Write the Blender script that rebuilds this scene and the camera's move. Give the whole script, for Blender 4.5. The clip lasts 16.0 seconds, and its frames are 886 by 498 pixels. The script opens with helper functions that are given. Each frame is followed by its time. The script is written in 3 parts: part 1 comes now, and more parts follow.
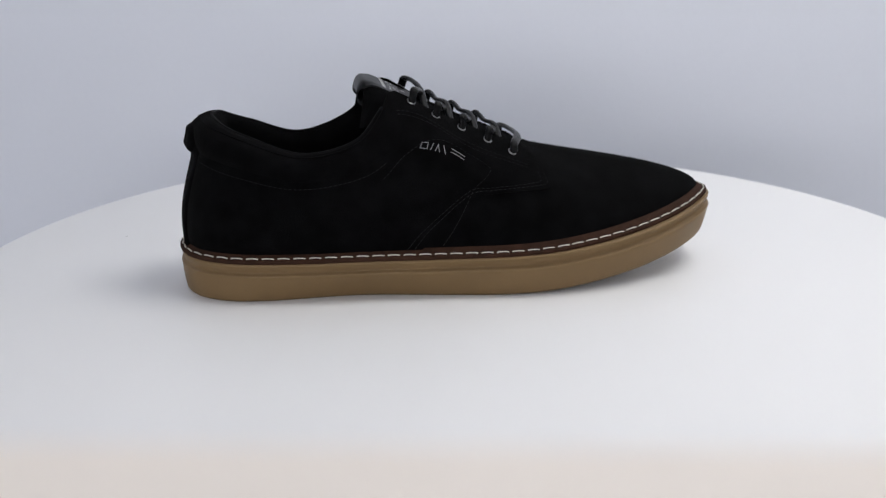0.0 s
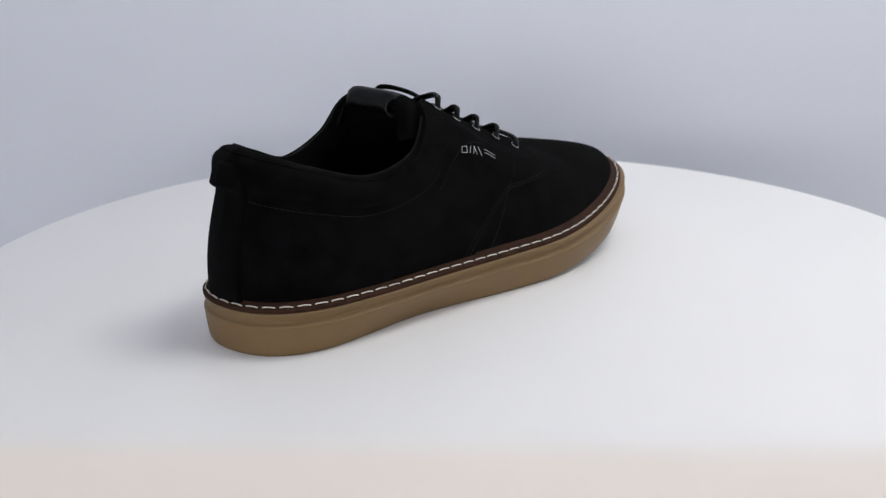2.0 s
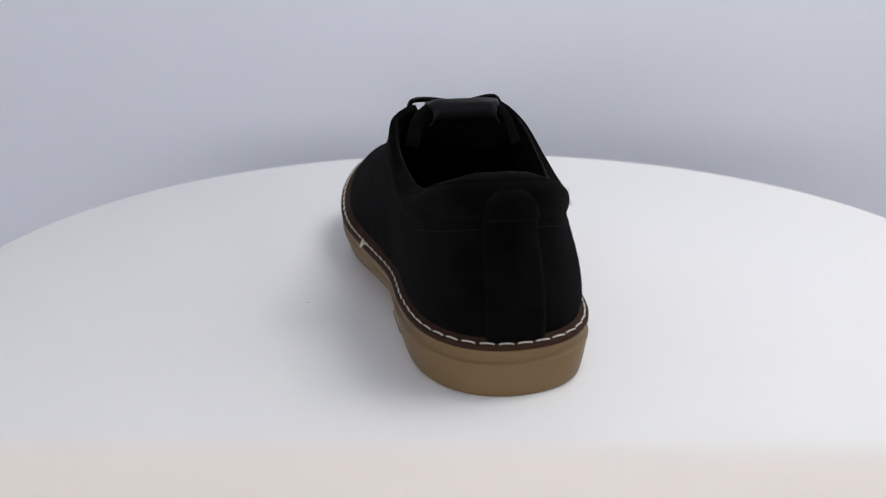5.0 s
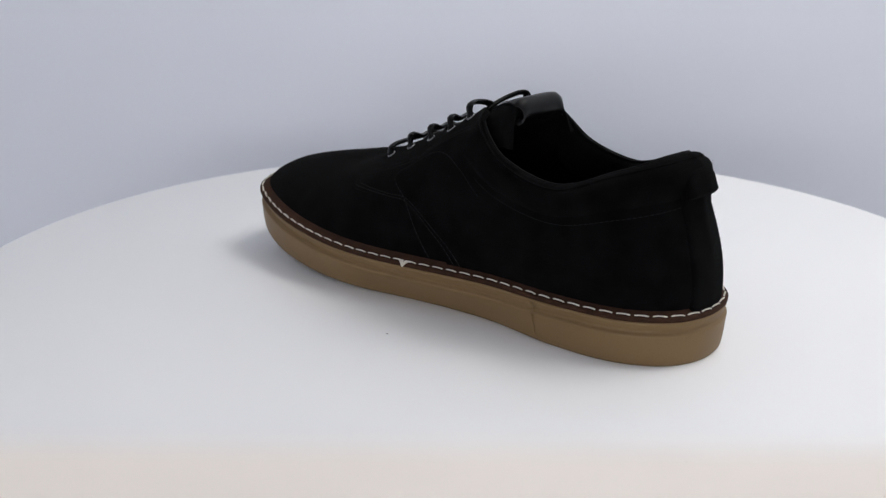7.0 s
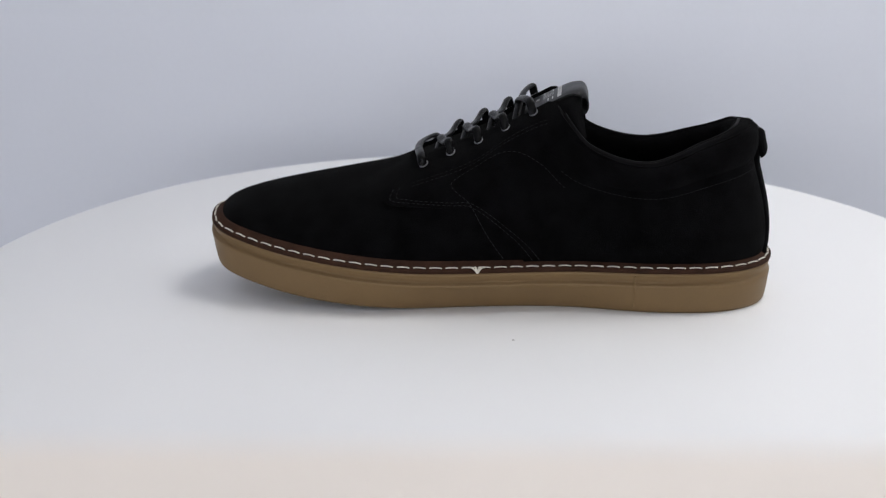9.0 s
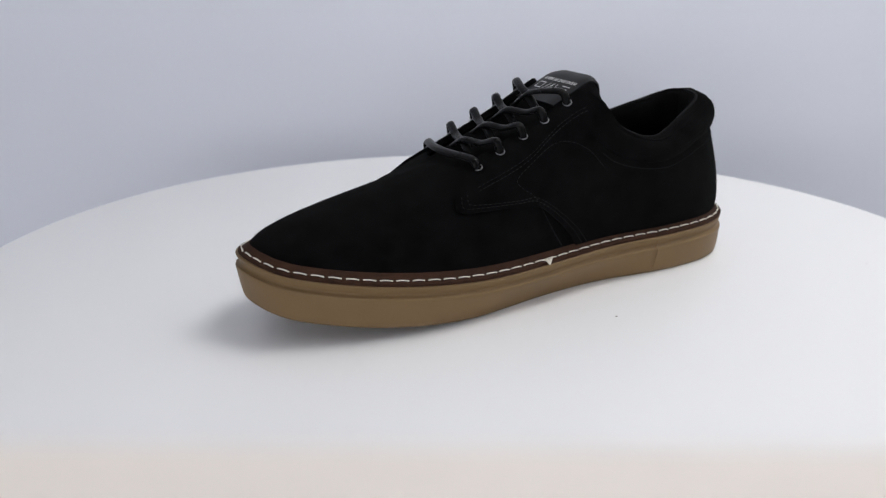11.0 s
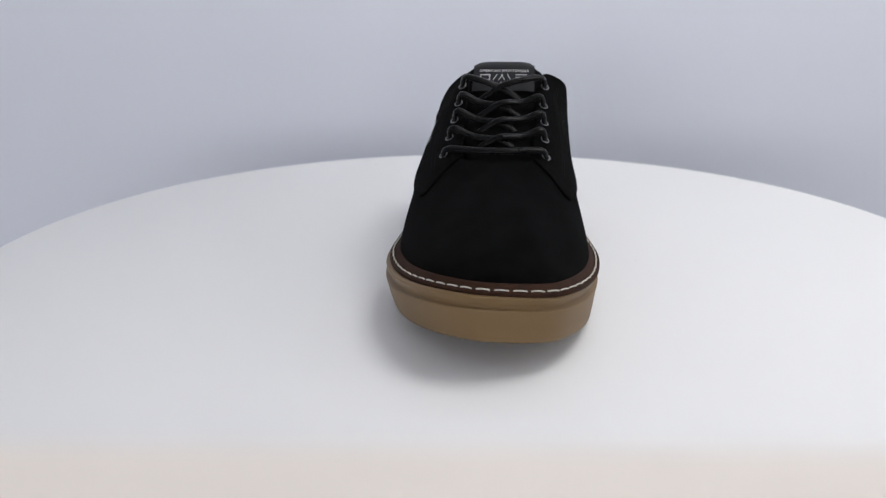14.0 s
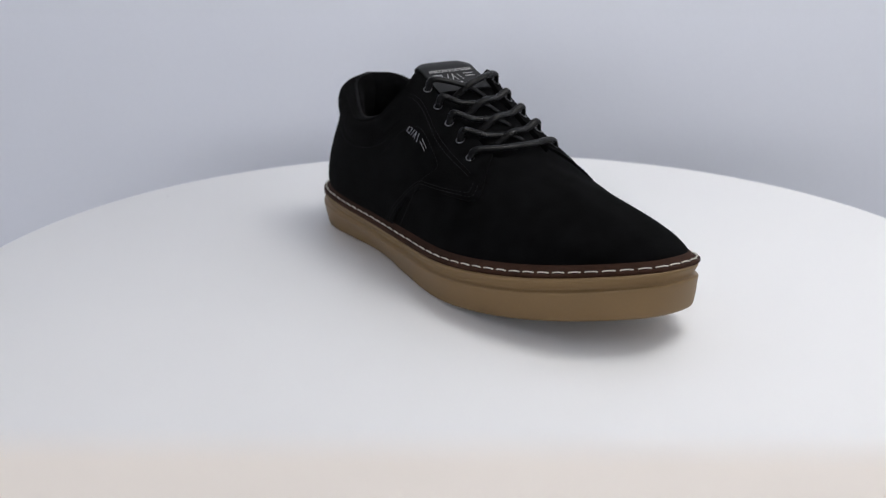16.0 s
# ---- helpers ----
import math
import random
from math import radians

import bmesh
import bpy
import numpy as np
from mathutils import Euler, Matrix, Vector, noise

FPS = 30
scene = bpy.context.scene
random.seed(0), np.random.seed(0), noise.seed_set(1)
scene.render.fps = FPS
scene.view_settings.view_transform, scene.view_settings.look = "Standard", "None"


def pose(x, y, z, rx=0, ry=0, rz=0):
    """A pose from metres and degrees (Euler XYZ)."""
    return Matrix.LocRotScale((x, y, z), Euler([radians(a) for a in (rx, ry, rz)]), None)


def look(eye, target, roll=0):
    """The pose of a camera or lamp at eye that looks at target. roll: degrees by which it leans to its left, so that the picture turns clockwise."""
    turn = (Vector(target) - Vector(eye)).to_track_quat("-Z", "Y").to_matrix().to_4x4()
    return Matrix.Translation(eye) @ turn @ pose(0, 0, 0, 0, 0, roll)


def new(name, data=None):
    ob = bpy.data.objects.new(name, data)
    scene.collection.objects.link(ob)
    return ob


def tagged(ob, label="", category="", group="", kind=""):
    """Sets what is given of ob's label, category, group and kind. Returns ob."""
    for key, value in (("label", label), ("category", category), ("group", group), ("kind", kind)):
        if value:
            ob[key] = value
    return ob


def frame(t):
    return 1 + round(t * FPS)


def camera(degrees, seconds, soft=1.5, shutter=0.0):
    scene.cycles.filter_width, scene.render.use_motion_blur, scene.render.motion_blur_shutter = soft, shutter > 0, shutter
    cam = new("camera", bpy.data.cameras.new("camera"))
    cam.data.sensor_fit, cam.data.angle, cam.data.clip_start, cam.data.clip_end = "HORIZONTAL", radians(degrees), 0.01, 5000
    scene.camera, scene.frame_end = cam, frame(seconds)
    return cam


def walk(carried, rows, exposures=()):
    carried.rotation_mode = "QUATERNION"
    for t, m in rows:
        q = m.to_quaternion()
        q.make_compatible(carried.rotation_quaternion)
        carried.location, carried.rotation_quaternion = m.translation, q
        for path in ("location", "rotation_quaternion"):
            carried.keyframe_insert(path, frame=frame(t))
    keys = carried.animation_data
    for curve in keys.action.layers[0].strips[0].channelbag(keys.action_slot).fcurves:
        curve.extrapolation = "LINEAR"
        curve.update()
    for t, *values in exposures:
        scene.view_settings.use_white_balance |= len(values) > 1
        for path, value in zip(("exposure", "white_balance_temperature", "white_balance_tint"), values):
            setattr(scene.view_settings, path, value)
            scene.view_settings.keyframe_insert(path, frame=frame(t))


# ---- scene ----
import functools
import itertools

# ---------------------------------------------------------------- camera
cam = camera(44.01, 16.0, soft=1.25)
EYE = Vector((0.0026, -0.5948, 0.2108))
YAW, PITCH, ROLL = radians(1.832), radians(18.23), -0.432
AHEAD = Vector((-math.sin(YAW) * math.cos(PITCH), math.cos(YAW) * math.cos(PITCH), -math.sin(PITCH)))
cam.data.dof.use_dof = True
cam.data.dof.focus_distance = 0.55
cam.data.dof.aperture_fstop = 13.0
walk(cam, [(0.0, look(EYE, EYE + AHEAD, ROLL)), (16.0, look(EYE, EYE + AHEAD, ROLL))], [(0.0, -0.18, 6500, 10)])

# ---------------------------------------------------------------- light
world = bpy.data.worlds.new("daylight")
scene.world = world
world.use_nodes = True
bg = world.node_tree.nodes["Background"]
sky = world.node_tree.nodes.new("ShaderNodeTexSky")
sky.sky_type, sky.sun_disc, sky.sun_elevation, sky.sun_rotation = "NISHITA", False, radians(35), radians(120)
world.node_tree.links.new(sky.outputs[0], bg.inputs[0])
bg.inputs[1].default_value = 0.1


def area_lamp(name, eye, target, w, h, watts, colour):
    d = bpy.data.lights.new(name, "AREA")
    d.shape, d.size, d.size_y, d.energy, d.color = "RECTANGLE", w, h, watts, colour
    ob = new(name, d)
    ob.matrix_world = look(eye, target)
    return ob


# ceiling panel over the table, added fill beside it and behind the camera
area_lamp("ceiling_panel_light", (0.62, 0.08, 1.30), (0.62, 0.08, 0.0), 0.72, 0.56, 8.4, (1.0, 0.985, 0.955))
# fill without a seen source, lifts the table's right and the suede
area_lamp("right_fill_light", (1.47, -0.10, 0.80), (0.0, 0.0, 0.1), 1.0, 0.8, 3.6, (1.0, 0.985, 0.96))
# low fill added to brighten the back wall, no source known there
area_lamp("south_fill_light", (-0.25, -2.16, 0.30), (-0.05, 0.4, 0.1), 1.2, 0.46, 17.0, (0.985, 0.98, 1.0))

# ---------------------------------------------------------------- materials


def material(name, base, rough=0.6, metal=0.0, spread=0.12, scale=40.0, fine=600.0, bump=0.15, depth=0.0004, sheen=0.0, spec=0.5, stretch=(1, 1, 1), random_piece=0.0, span=(0.25, 0.75)):
    """A procedural surface: colour varied at two scales, roughness varied, fine relief."""
    m = bpy.data.materials.new(name)
    m.use_nodes = True
    nt = m.node_tree
    b = nt.nodes["Principled BSDF"]
    n = nt.nodes.new
    co = n("ShaderNodeTexCoord")
    mp = n("ShaderNodeMapping")
    mp.inputs["Scale"].default_value = stretch
    nt.links.new(co.outputs["Object"], mp.inputs[0])
    n1, n2 = n("ShaderNodeTexNoise"), n("ShaderNodeTexNoise")
    n1.inputs["Scale"].default_value, n1.inputs["Detail"].default_value = scale, 4
    n2.inputs["Scale"].default_value, n2.inputs["Detail"].default_value = fine, 3
    nt.links.new(mp.outputs[0], n1.inputs["Vector"])
    nt.links.new(mp.outputs[0], n2.inputs["Vector"])
    mix = n("ShaderNodeMath")
    mix.operation = "MULTIPLY_ADD"
    nt.links.new(n2.outputs["Fac"], mix.inputs[0])
    mix.inputs[1].default_value = 0.4
    sc = n("ShaderNodeMath")
    sc.operation = "MULTIPLY"
    nt.links.new(n1.outputs["Fac"], sc.inputs[0])
    sc.inputs[1].default_value = 0.6
    nt.links.new(sc.outputs[0], mix.inputs[2])
    fac = mix.outputs[0]
    if random_piece:
        oi = n("ShaderNodeObjectInfo")
        ad = n("ShaderNodeMath")
        ad.operation = "MULTIPLY_ADD"
        nt.links.new(oi.outputs["Random"], ad.inputs[0])
        ad.inputs[1].default_value = random_piece
        nt.links.new(fac, ad.inputs[2])
        fac = ad.outputs[0]
    ramp = n("ShaderNodeValToRGB")
    ramp.color_ramp.elements[0].position, ramp.color_ramp.elements[1].position = span
    ramp.color_ramp.elements[0].color = (*[c * (1 - spread) for c in base], 1)
    ramp.color_ramp.elements[1].color = (*[min(1, c * (1 + spread)) for c in base], 1)
    nt.links.new(fac, ramp.inputs[0])
    nt.links.new(ramp.outputs[0], b.inputs["Base Color"])
    rr = n("ShaderNodeMapRange")
    rr.inputs["To Min"].default_value, rr.inputs["To Max"].default_value = max(0.02, rough - 0.08), min(1, rough + 0.08)
    nt.links.new(n1.outputs["Fac"], rr.inputs[0])
    nt.links.new(rr.outputs[0], b.inputs["Roughness"])
    b.inputs["Metallic"].default_value = metal
    b.inputs["Specular IOR Level"].default_value = spec
    if sheen:
        b.inputs["Sheen Weight"].default_value = sheen
        b.inputs["Sheen Roughness"].default_value = 0.6
    bp = n("ShaderNodeBump")
    bp.inputs["Strength"].default_value, bp.inputs["Distance"].default_value = bump, depth
    nt.links.new(n2.outputs["Fac"], bp.inputs["Height"])
    nt.links.new(bp.outputs[0], b.inputs["Normal"])
    return m


M_WALL = material("painted_wall", (0.80, 0.825, 0.895), 0.85, spread=0.02, scale=3, fine=220, bump=0.08)
M_CEIL = material("ceiling_paint", (0.80, 0.80, 0.79), 0.9, spread=0.02, scale=3, fine=200)
# floor out of view, kept dark so little light bounces onto the low wall
M_FLOOR = material("floor_vinyl", (0.085, 0.083, 0.08), 0.6, spread=0.1, scale=6, fine=120)
M_TABLE = material("white_laminate", (0.80, 0.80, 0.805), 0.42, spread=0.012, scale=9, fine=900, bump=0.04, depth=0.0001, spec=0.35)
M_LEDGE = material("cream_board", (0.87, 0.80, 0.735), 0.7, spread=0.03, scale=20, fine=300, bump=0.05)
M_SUEDE = material("black_suede", (0.0025, 0.0025, 0.0028), 0.98, spread=0.65, scale=85, fine=2400, bump=0.7, depth=0.0006, sheen=0.010, spec=0.02, span=(0.36, 0.64))
M_KNIT = material("black_lining_fabric", (0.003, 0.003, 0.0034), 0.9, spread=0.4, scale=80, fine=2200, bump=0.5, depth=0.0003, sheen=0.0, spec=0.06)
M_LEATHER = material("black_waxed_leather", (0.0026, 0.0026, 0.0029), 0.29, spread=0.5, scale=160, fine=1100, bump=0.55, depth=0.0004, spec=0.11)
M_EDGE = material("black_binding_leather", (0.0045, 0.0045, 0.005), 0.55, spread=0.3, scale=160, fine=1100, bump=0.4, depth=0.0003, spec=0.05)
M_TAB = material("dark_grey_smooth_leather", (0.006, 0.0062, 0.007), 0.40, spread=0.2, scale=90, fine=1400, bump=0.2, depth=0.0002, spec=0.13)
M_GUM = material("tan_gum_rubber", (0.172, 0.110, 0.051), 0.50, spread=0.09, scale=45, fine=1100, bump=0.16, depth=0.0003, spec=0.22)
M_WELT = material("brown_welt_leather", (0.034, 0.016, 0.010), 0.8, spread=0.5, scale=120, fine=1200, bump=0.35, depth=0.0004, spec=0.1)
M_THREAD = material("off_white_thread", (0.56, 0.53, 0.46), 0.8, spread=0.15, scale=300, fine=3000, bump=0.5, depth=0.0002, random_piece=0.25)
M_SEAM = material("black_seam_thread", (0.013, 0.013, 0.014), 0.9, spread=0.3, scale=300, fine=2500, bump=0.4, spec=0.1)
M_METAL = material("dark_nickel", (0.22, 0.22, 0.23), 0.30, metal=1.0, spread=0.15, scale=200, fine=1500, bump=0.1)
M_SILVER = material("silver_foil", (0.36, 0.36, 0.37), 0.36, metal=0.9, spread=0.1, scale=300, fine=1500, bump=0.1)
M_PRINT = material("white_print", (0.55, 0.55, 0.55), 0.6, spread=0.1, scale=300, fine=1500, bump=0.1)
M_SPECK = material("dust_speck", (0.16, 0.14, 0.13), 0.9, spread=0.3)
M_LAMP = bpy.data.materials.new("lamp_diffuser")
M_LAMP.use_nodes = True
M_LAMP.node_tree.nodes["Principled BSDF"].inputs["Emission Color"].default_value = (1, 0.985, 0.97, 1)
M_LAMP.node_tree.nodes["Principled BSDF"].inputs["Emission Strength"].default_value = 2.0
M_GLASS = bpy.data.materials.new("window_glass")
M_GLASS.use_nodes = True
M_GLASS.node_tree.nodes["Principled BSDF"].inputs["Transmission Weight"].default_value = 1.0
M_GLASS.node_tree.nodes["Principled BSDF"].inputs["Roughness"].default_value = 0.02

# ---------------------------------------------------------------- builders


def mesh_of(name, bm, mat, smooth=40):
    bmesh.ops.recalc_face_normals(bm, faces=bm.faces)
    me = bpy.data.meshes.new(name)
    bm.to_mesh(me)
    bm.free()
    me.materials.append(mat)
    if smooth:
        me.shade_smooth()
        me.set_sharp_from_angle(angle=radians(smooth))
    return me


def part(name, bm, mat, parent=None, label="", smooth=40):
    ob = new(name, mesh_of(name, bm, mat, smooth))
    ob.parent = parent
    return tagged(ob, label)


def piece(name, me, parent, m):
    ob = new(name, me)
    ob.parent = parent
    ob.matrix_basis = m
    return ob


def box_bm(x0, y0, z0, x1, y1, z1, bevel=0.0):
    bm = bmesh.new()
    bmesh.ops.create_cube(bm, size=1, matrix=Matrix.LocRotScale(((x0 + x1) / 2, (y0 + y1) / 2, (z0 + z1) / 2), None, (x1 - x0, y1 - y0, z1 - z0)))
    if bevel:
        bmesh.ops.bevel(bm, geom=bm.edges[:], offset=bevel, segments=2, profile=0.5, affect="EDGES")
    return bm


def grid_bm(pts, close_u=False, close_v=False):
    """A sheet through rows of points."""
    bm = bmesh.new()
    v = [[bm.verts.new(p) for p in row] for row in pts]
    nu, nv = len(v), len(v[0])
    for i in range(nu if close_u else nu - 1):
        for j in range(nv if close_v else nv - 1):
            q = (v[i][j], v[(i + 1) % nu][j], v[(i + 1) % nu][(j + 1) % nv], v[i][(j + 1) % nv])
            q = tuple(dict.fromkeys(q))
            if len(q) > 2:
                bm.faces.new(q)
    return bm


def slab_bm(outer, inner):
    """A closed slab between two sheets of points of the same size."""
    nu, nv = len(outer), len(outer[0])
    bm = bmesh.new()
    a = [[bm.verts.new(p) for p in row] for row in outer]
    b = [[bm.verts.new(p) for p in row] for row in inner]
    for i in range(nu - 1):
        for j in range(nv - 1):
            bm.faces.new((a[i][j], a[i + 1][j], a[i + 1][j + 1], a[i][j + 1]))
            bm.faces.new((b[i][j], b[i][j + 1], b[i + 1][j + 1], b[i + 1][j]))
    for i in range(nu - 1):
        bm.faces.new((a[i][0], b[i][0], b[i + 1][0], a[i + 1][0]))
        bm.faces.new((a[i][-1], a[i + 1][-1], b[i + 1][-1], b[i][-1]))
    for j in range(nv - 1):
        bm.faces.new((a[0][j], a[0][j + 1], b[0][j + 1], b[0][j]))
        bm.faces.new((a[-1][j], b[-1][j], b[-1][j + 1], a[-1][j + 1]))
    bmesh.ops.remove_doubles(bm, verts=bm.verts, dist=0.00002)
    return bm


def smooth_at(keys, t):
    """Catmull-Rom through (t, value...) keys."""
    ks = keys
    if t <= ks[0][0]:
        return np.array(ks[0][1:], float)
    if t >= ks[-1][0]:
        return np.array(ks[-1][1:], float)
    i = max(k for k in range(len(ks) - 1) if ks[k][0] <= t)
    p1, p2 = np.array(ks[i], float), np.array(ks[i + 1], float)
    p0 = np.array(ks[i - 1], float) if i > 0 else p1 * 2 - p2
    p3 = np.array(ks[i + 2], float) if i + 2 < len(ks) else p2 * 2 - p1
    h = p2[0] - p1[0]
    f = (t - p1[0]) / h
    m1 = (p2[1:] - p0[1:]) / (p2[0] - p0[0]) * h
    m2 = (p3[1:] - p1[1:]) / (p3[0] - p1[0]) * h
    return (2 * f**3 - 3 * f**2 + 1) * p1[1:] + (f**3 - 2 * f**2 + f) * m1 + (-2 * f**3 + 3 * f**2) * p2[1:] + (f**3 - f**2) * m2


def cord_bm(points, wide, thick, ups, n=10):
    """A flat-oval cord along points; ups: the side that its flat face looks to."""
    rows = []
    pts = [Vector(p) for p in points]
    for i, p in enumerate(pts):
        d = (pts[min(i + 1, len(pts) - 1)] - pts[max(i - 1, 0)]).normalized()
        u = Vector(ups[i])
        side = d.cross(u).normalized()
        u = side.cross(d).normalized()
        rows.append([p + side * (wide / 2 * math.cos(a)) + u * (thick / 2 * math.sin(a)) for a in (2 * math.pi * k / n for k in range(n))])
    bm = grid_bm(rows, close_v=True)
    bm.verts.ensure_lookup_table()
    bm.faces.new(bm.verts[:n])
    bm.faces.new(list(reversed(bm.verts[-n:])))
    return bm


# ---------------------------------------------------------------- the room
def room():
    x0, x1, y0, y1, z0, z1 = -1.3, 1.5, -2.2, 0.50, -0.75, 1.34
    th = 0.1
    st = dict(kind="structure")
    f = part("floor", box_bm(x0 - th, y0 - th, z0 - th, x1 + th, y1 + th, z0), M_FLOOR)
    tagged(f, "dark grey vinyl floor, unseen, kept dark to limit bounce under the turntable", "floor", **st)
    c = part("ceiling", box_bm(x0 - th, y0 - th, z1, x1 + th, y1 + th, z1 + th), M_CEIL)
    tagged(c, "plain white painted ceiling over the turntable", "ceiling", **st)
    w = part("wall_north", box_bm(x0 - th, y1, z0, x1 + th, y1 + th, z1), M_WALL)
    tagged(w, "plain pale blue-grey painted wall behind the turntable", "wall", **st)
    w = part("wall_west", box_bm(x0 - th, y0, z0, x0, y1, z1), M_WALL)
    tagged(w, "plain pale blue-grey painted wall", "wall", **st)
    def window_wall(name, win_name, base, turn, half, u0, u1, w0, w1, label):
        """A wall with one opening, in its own space: u along it, its inner face at 0."""
        root = pose(*base, 0, 0, turn)
        bm = bmesh.new()
        for a in ((-half, z0, half, w0), (-half, w1, half, z1), (-half, w0, u0, w1), (u1, w0, half, w1)):
            bb = box_bm(0, a[0], a[1], th, a[2], a[3])
            me = bpy.data.meshes.new("strip")
            bb.to_mesh(me)
            bb.free()
            bm.from_mesh(me)
            bpy.data.meshes.remove(me)
        bm.transform(root)
        tagged(part(name, bm, M_WALL), "plain pale blue-grey wall, unseen, with an added window opening", "wall", kind="structure")
        win = new(win_name)
        win.matrix_basis = root @ pose(0, (u0 + u1) / 2, w0)
        tagged(win, label, "window", kind="structure")
        hy, hz = (u1 - u0) / 2, w1 - w0
        part("window_sill", box_bm(-0.03, -hy, 0.0, th, hy, 0.02, 0.003), M_CEIL, win)
        for a in ((-hy, 0.02, -hy + 0.05, hz), (hy - 0.05, 0.02, hy, hz), (-hy + 0.05, hz - 0.05, hy - 0.05, hz), (-hy + 0.05, 0.02, hy - 0.05, 0.07)):
            part("window_frame", box_bm(0.045, a[0], a[1], 0.085, a[2], a[3], 0.002), M_CEIL, win)
        g = part("pane", box_bm(0.062, -hy + 0.05, 0.07, 0.066, hy - 0.05, hz - 0.05), M_GLASS, win)
        g.visible_shadow = False
    # unseen window, added to house the fill lamp on the right
    window_wall("wall_east", "added_window_1", (x1, -0.85, 0), 0, 1.35, 0.25, 1.25, 0.35, 1.25, "white framed window, unseen, added round the right fill light")
    # opening made up for the south fill, low to grade the back wall
    window_wall("wall_south", "added_window_2", (0.1, y0, 0), -90, 1.5, -1.0, 0.3, 0.02, 0.70, "wide white framed window behind the camera, unseen, added for wall fill")
    lamp = new("ceiling_light")
    lamp.location = (0.62, 0.08, z1)
    tagged(lamp, "flat white ceiling light panel with a diffuser", "ceiling light")
    part("frame", box_bm(-0.38, -0.30, -0.03, 0.38, 0.30, 0.0, 0.004), M_CEIL, lamp)
    part("diffuser", box_bm(-0.36, -0.28, -0.034, 0.36, 0.28, -0.0302), M_LAMP, lamp)


room()


# ---------------------------------------------------------------- turntable and camera ledge
def turntable():
    t = new("turntable")
    tagged(t, "round white laminate turntable, slowly turning", "turntable")
    R = 0.3008
    prof = [(0.0, 0.0), (R - 0.004, 0.0), (R - 0.0012, -0.0012), (R, -0.004), (R, -0.016), (R - 0.0012, -0.0188), (R - 0.004, -0.02), (0.0, -0.02)]
    n = 192
    rows = [[(r * math.cos(2 * math.pi * k / n), r * math.sin(2 * math.pi * k / n), z) for k in range(n)] for r, z in prof[1:-1]]
    bm = grid_bm(rows, close_v=True)
    bm.verts.ensure_lookup_table()
    bm.faces.new(bm.verts[:n])
    bm.faces.new(bm.verts[-n:])
    part("disc", bm, M_TABLE, t, smooth=50)
    bm = bmesh.new()
    bmesh.ops.create_cone(bm, cap_ends=True, segments=64, radius1=0.13, radius2=0.13, depth=0.03, matrix=Matrix.Translation((0, 0, -0.035)))
    part("hub", bm, M_TABLE, t)
    # crumbs of dust lying on the top
    for x, y, r in ((-0.0452, 0.0891, 0.00045), (-0.2212, 0.0687, 0.0003), (-0.2395, -0.1364, 0.0003)):
        bm = bmesh.new()
        bmesh.ops.create_icosphere(bm, subdivisions=1, radius=r, matrix=Matrix.Translation((x, y, r * 0.4)) @ Matrix.Diagonal((1.4, 0.9, 0.6, 1)))
        part("dust_speck", bm, M_SPECK, t, "tiny dark crumb of dust")
    return t


def plinth():
    p = new("plinth")
    tagged(p, "plain white square plinth that carries the turntable", "plinth")
    part("body", box_bm(-0.17, -0.17, -0.75, 0.17, 0.17, -0.05, 0.004), M_TABLE, p)


def camera_ledge():
    p = new("camera_stand")
    tagged(p, "plain cream board stand close before the lens", "stand")
    part("board", box_bm(-0.075, -0.683, 0.1608, 0.080, -0.5235, 0.1728, 0.0015), M_LEDGE, p, "cream painted board")
    part("post", box_bm(-0.018, -0.66, -0.738, 0.018, -0.624, 0.1608, 0.003), M_LEDGE, p)
    part("foot", box_bm(-0.13, -0.77, -0.75, 0.13, -0.51, -0.738, 0.003), M_LEDGE, p)


TABLE = turntable()
plinth()
camera_ledge()


# ---------------------------------------------------------------- the shoe
# its own space: origin on the turntable's axis, x towards the toe, y towards the inner side, z up; millimetres here
MM = 0.001
HEEL_X, TOE_X = -161.3, 141.2
#         t     outer side, inner side of the stitched line
PLAN = [(0.0, 13.3, 13.3), (0.1, -11.2, 35.2), (0.2, -26.0, 49.1), (0.3, -31.9, 53.8), (0.4, -34.0, 53.9), (0.5, -37.5, 61.3), (0.6, -39.9, 67.6), (0.7, -31.8, 65.0), (0.8, -17.6, 56.0), (0.9, 0.3, 42.3), (1.0, 16.1, 16.1)]
#          t     x      outer y, z      inner y, z   of the line where the upper ends (collar, then facing edge, then throat)
TOP = [(0.0, -146.8, 13.5, 94.8, 13.5, 94.8), (0.1, -140.2, -3.0, 91.8, 32.4, 92.8), (0.2, -122, -13, 84.9, 41.0, 86.2), (0.3, -94, -22, 77.4, 47.8, 77.0), (0.4, -65, -22, 84.0, 51.3, 86.2), (0.47, -51, -14.6, 98.8, 49.7, 101.5),
       (0.52, -44, -4, 107, 37.5, 106.6), (0.545, -26.7, -4, 97.4, 35.8, 96.4), (0.57, -9.5, -4, 89.2, 34.8, 88.2), (0.595, 7.8, -4, 81.8, 34.2, 80.8), (0.62, 25, -3.6, 75, 33.4, 74), (0.68, 29, 4, 73.9, 27, 73.6), (0.76, 31, 12, 73.4, 20, 73.3), (1.0, 32, 16, 73.2, 16, 73.2)]


STITCH_Z = 25.06
FLAT = STITCH_Z / 27.2


def lift(x, y):
    """Rise of the sole towards the toe, a little more on the outer side."""
    return 0.001118 * (1 - 0.074 * max(-1.0, min(1.0, (y - 16) / 30))) * max(0.0, x - (-0.26)) ** 1.950


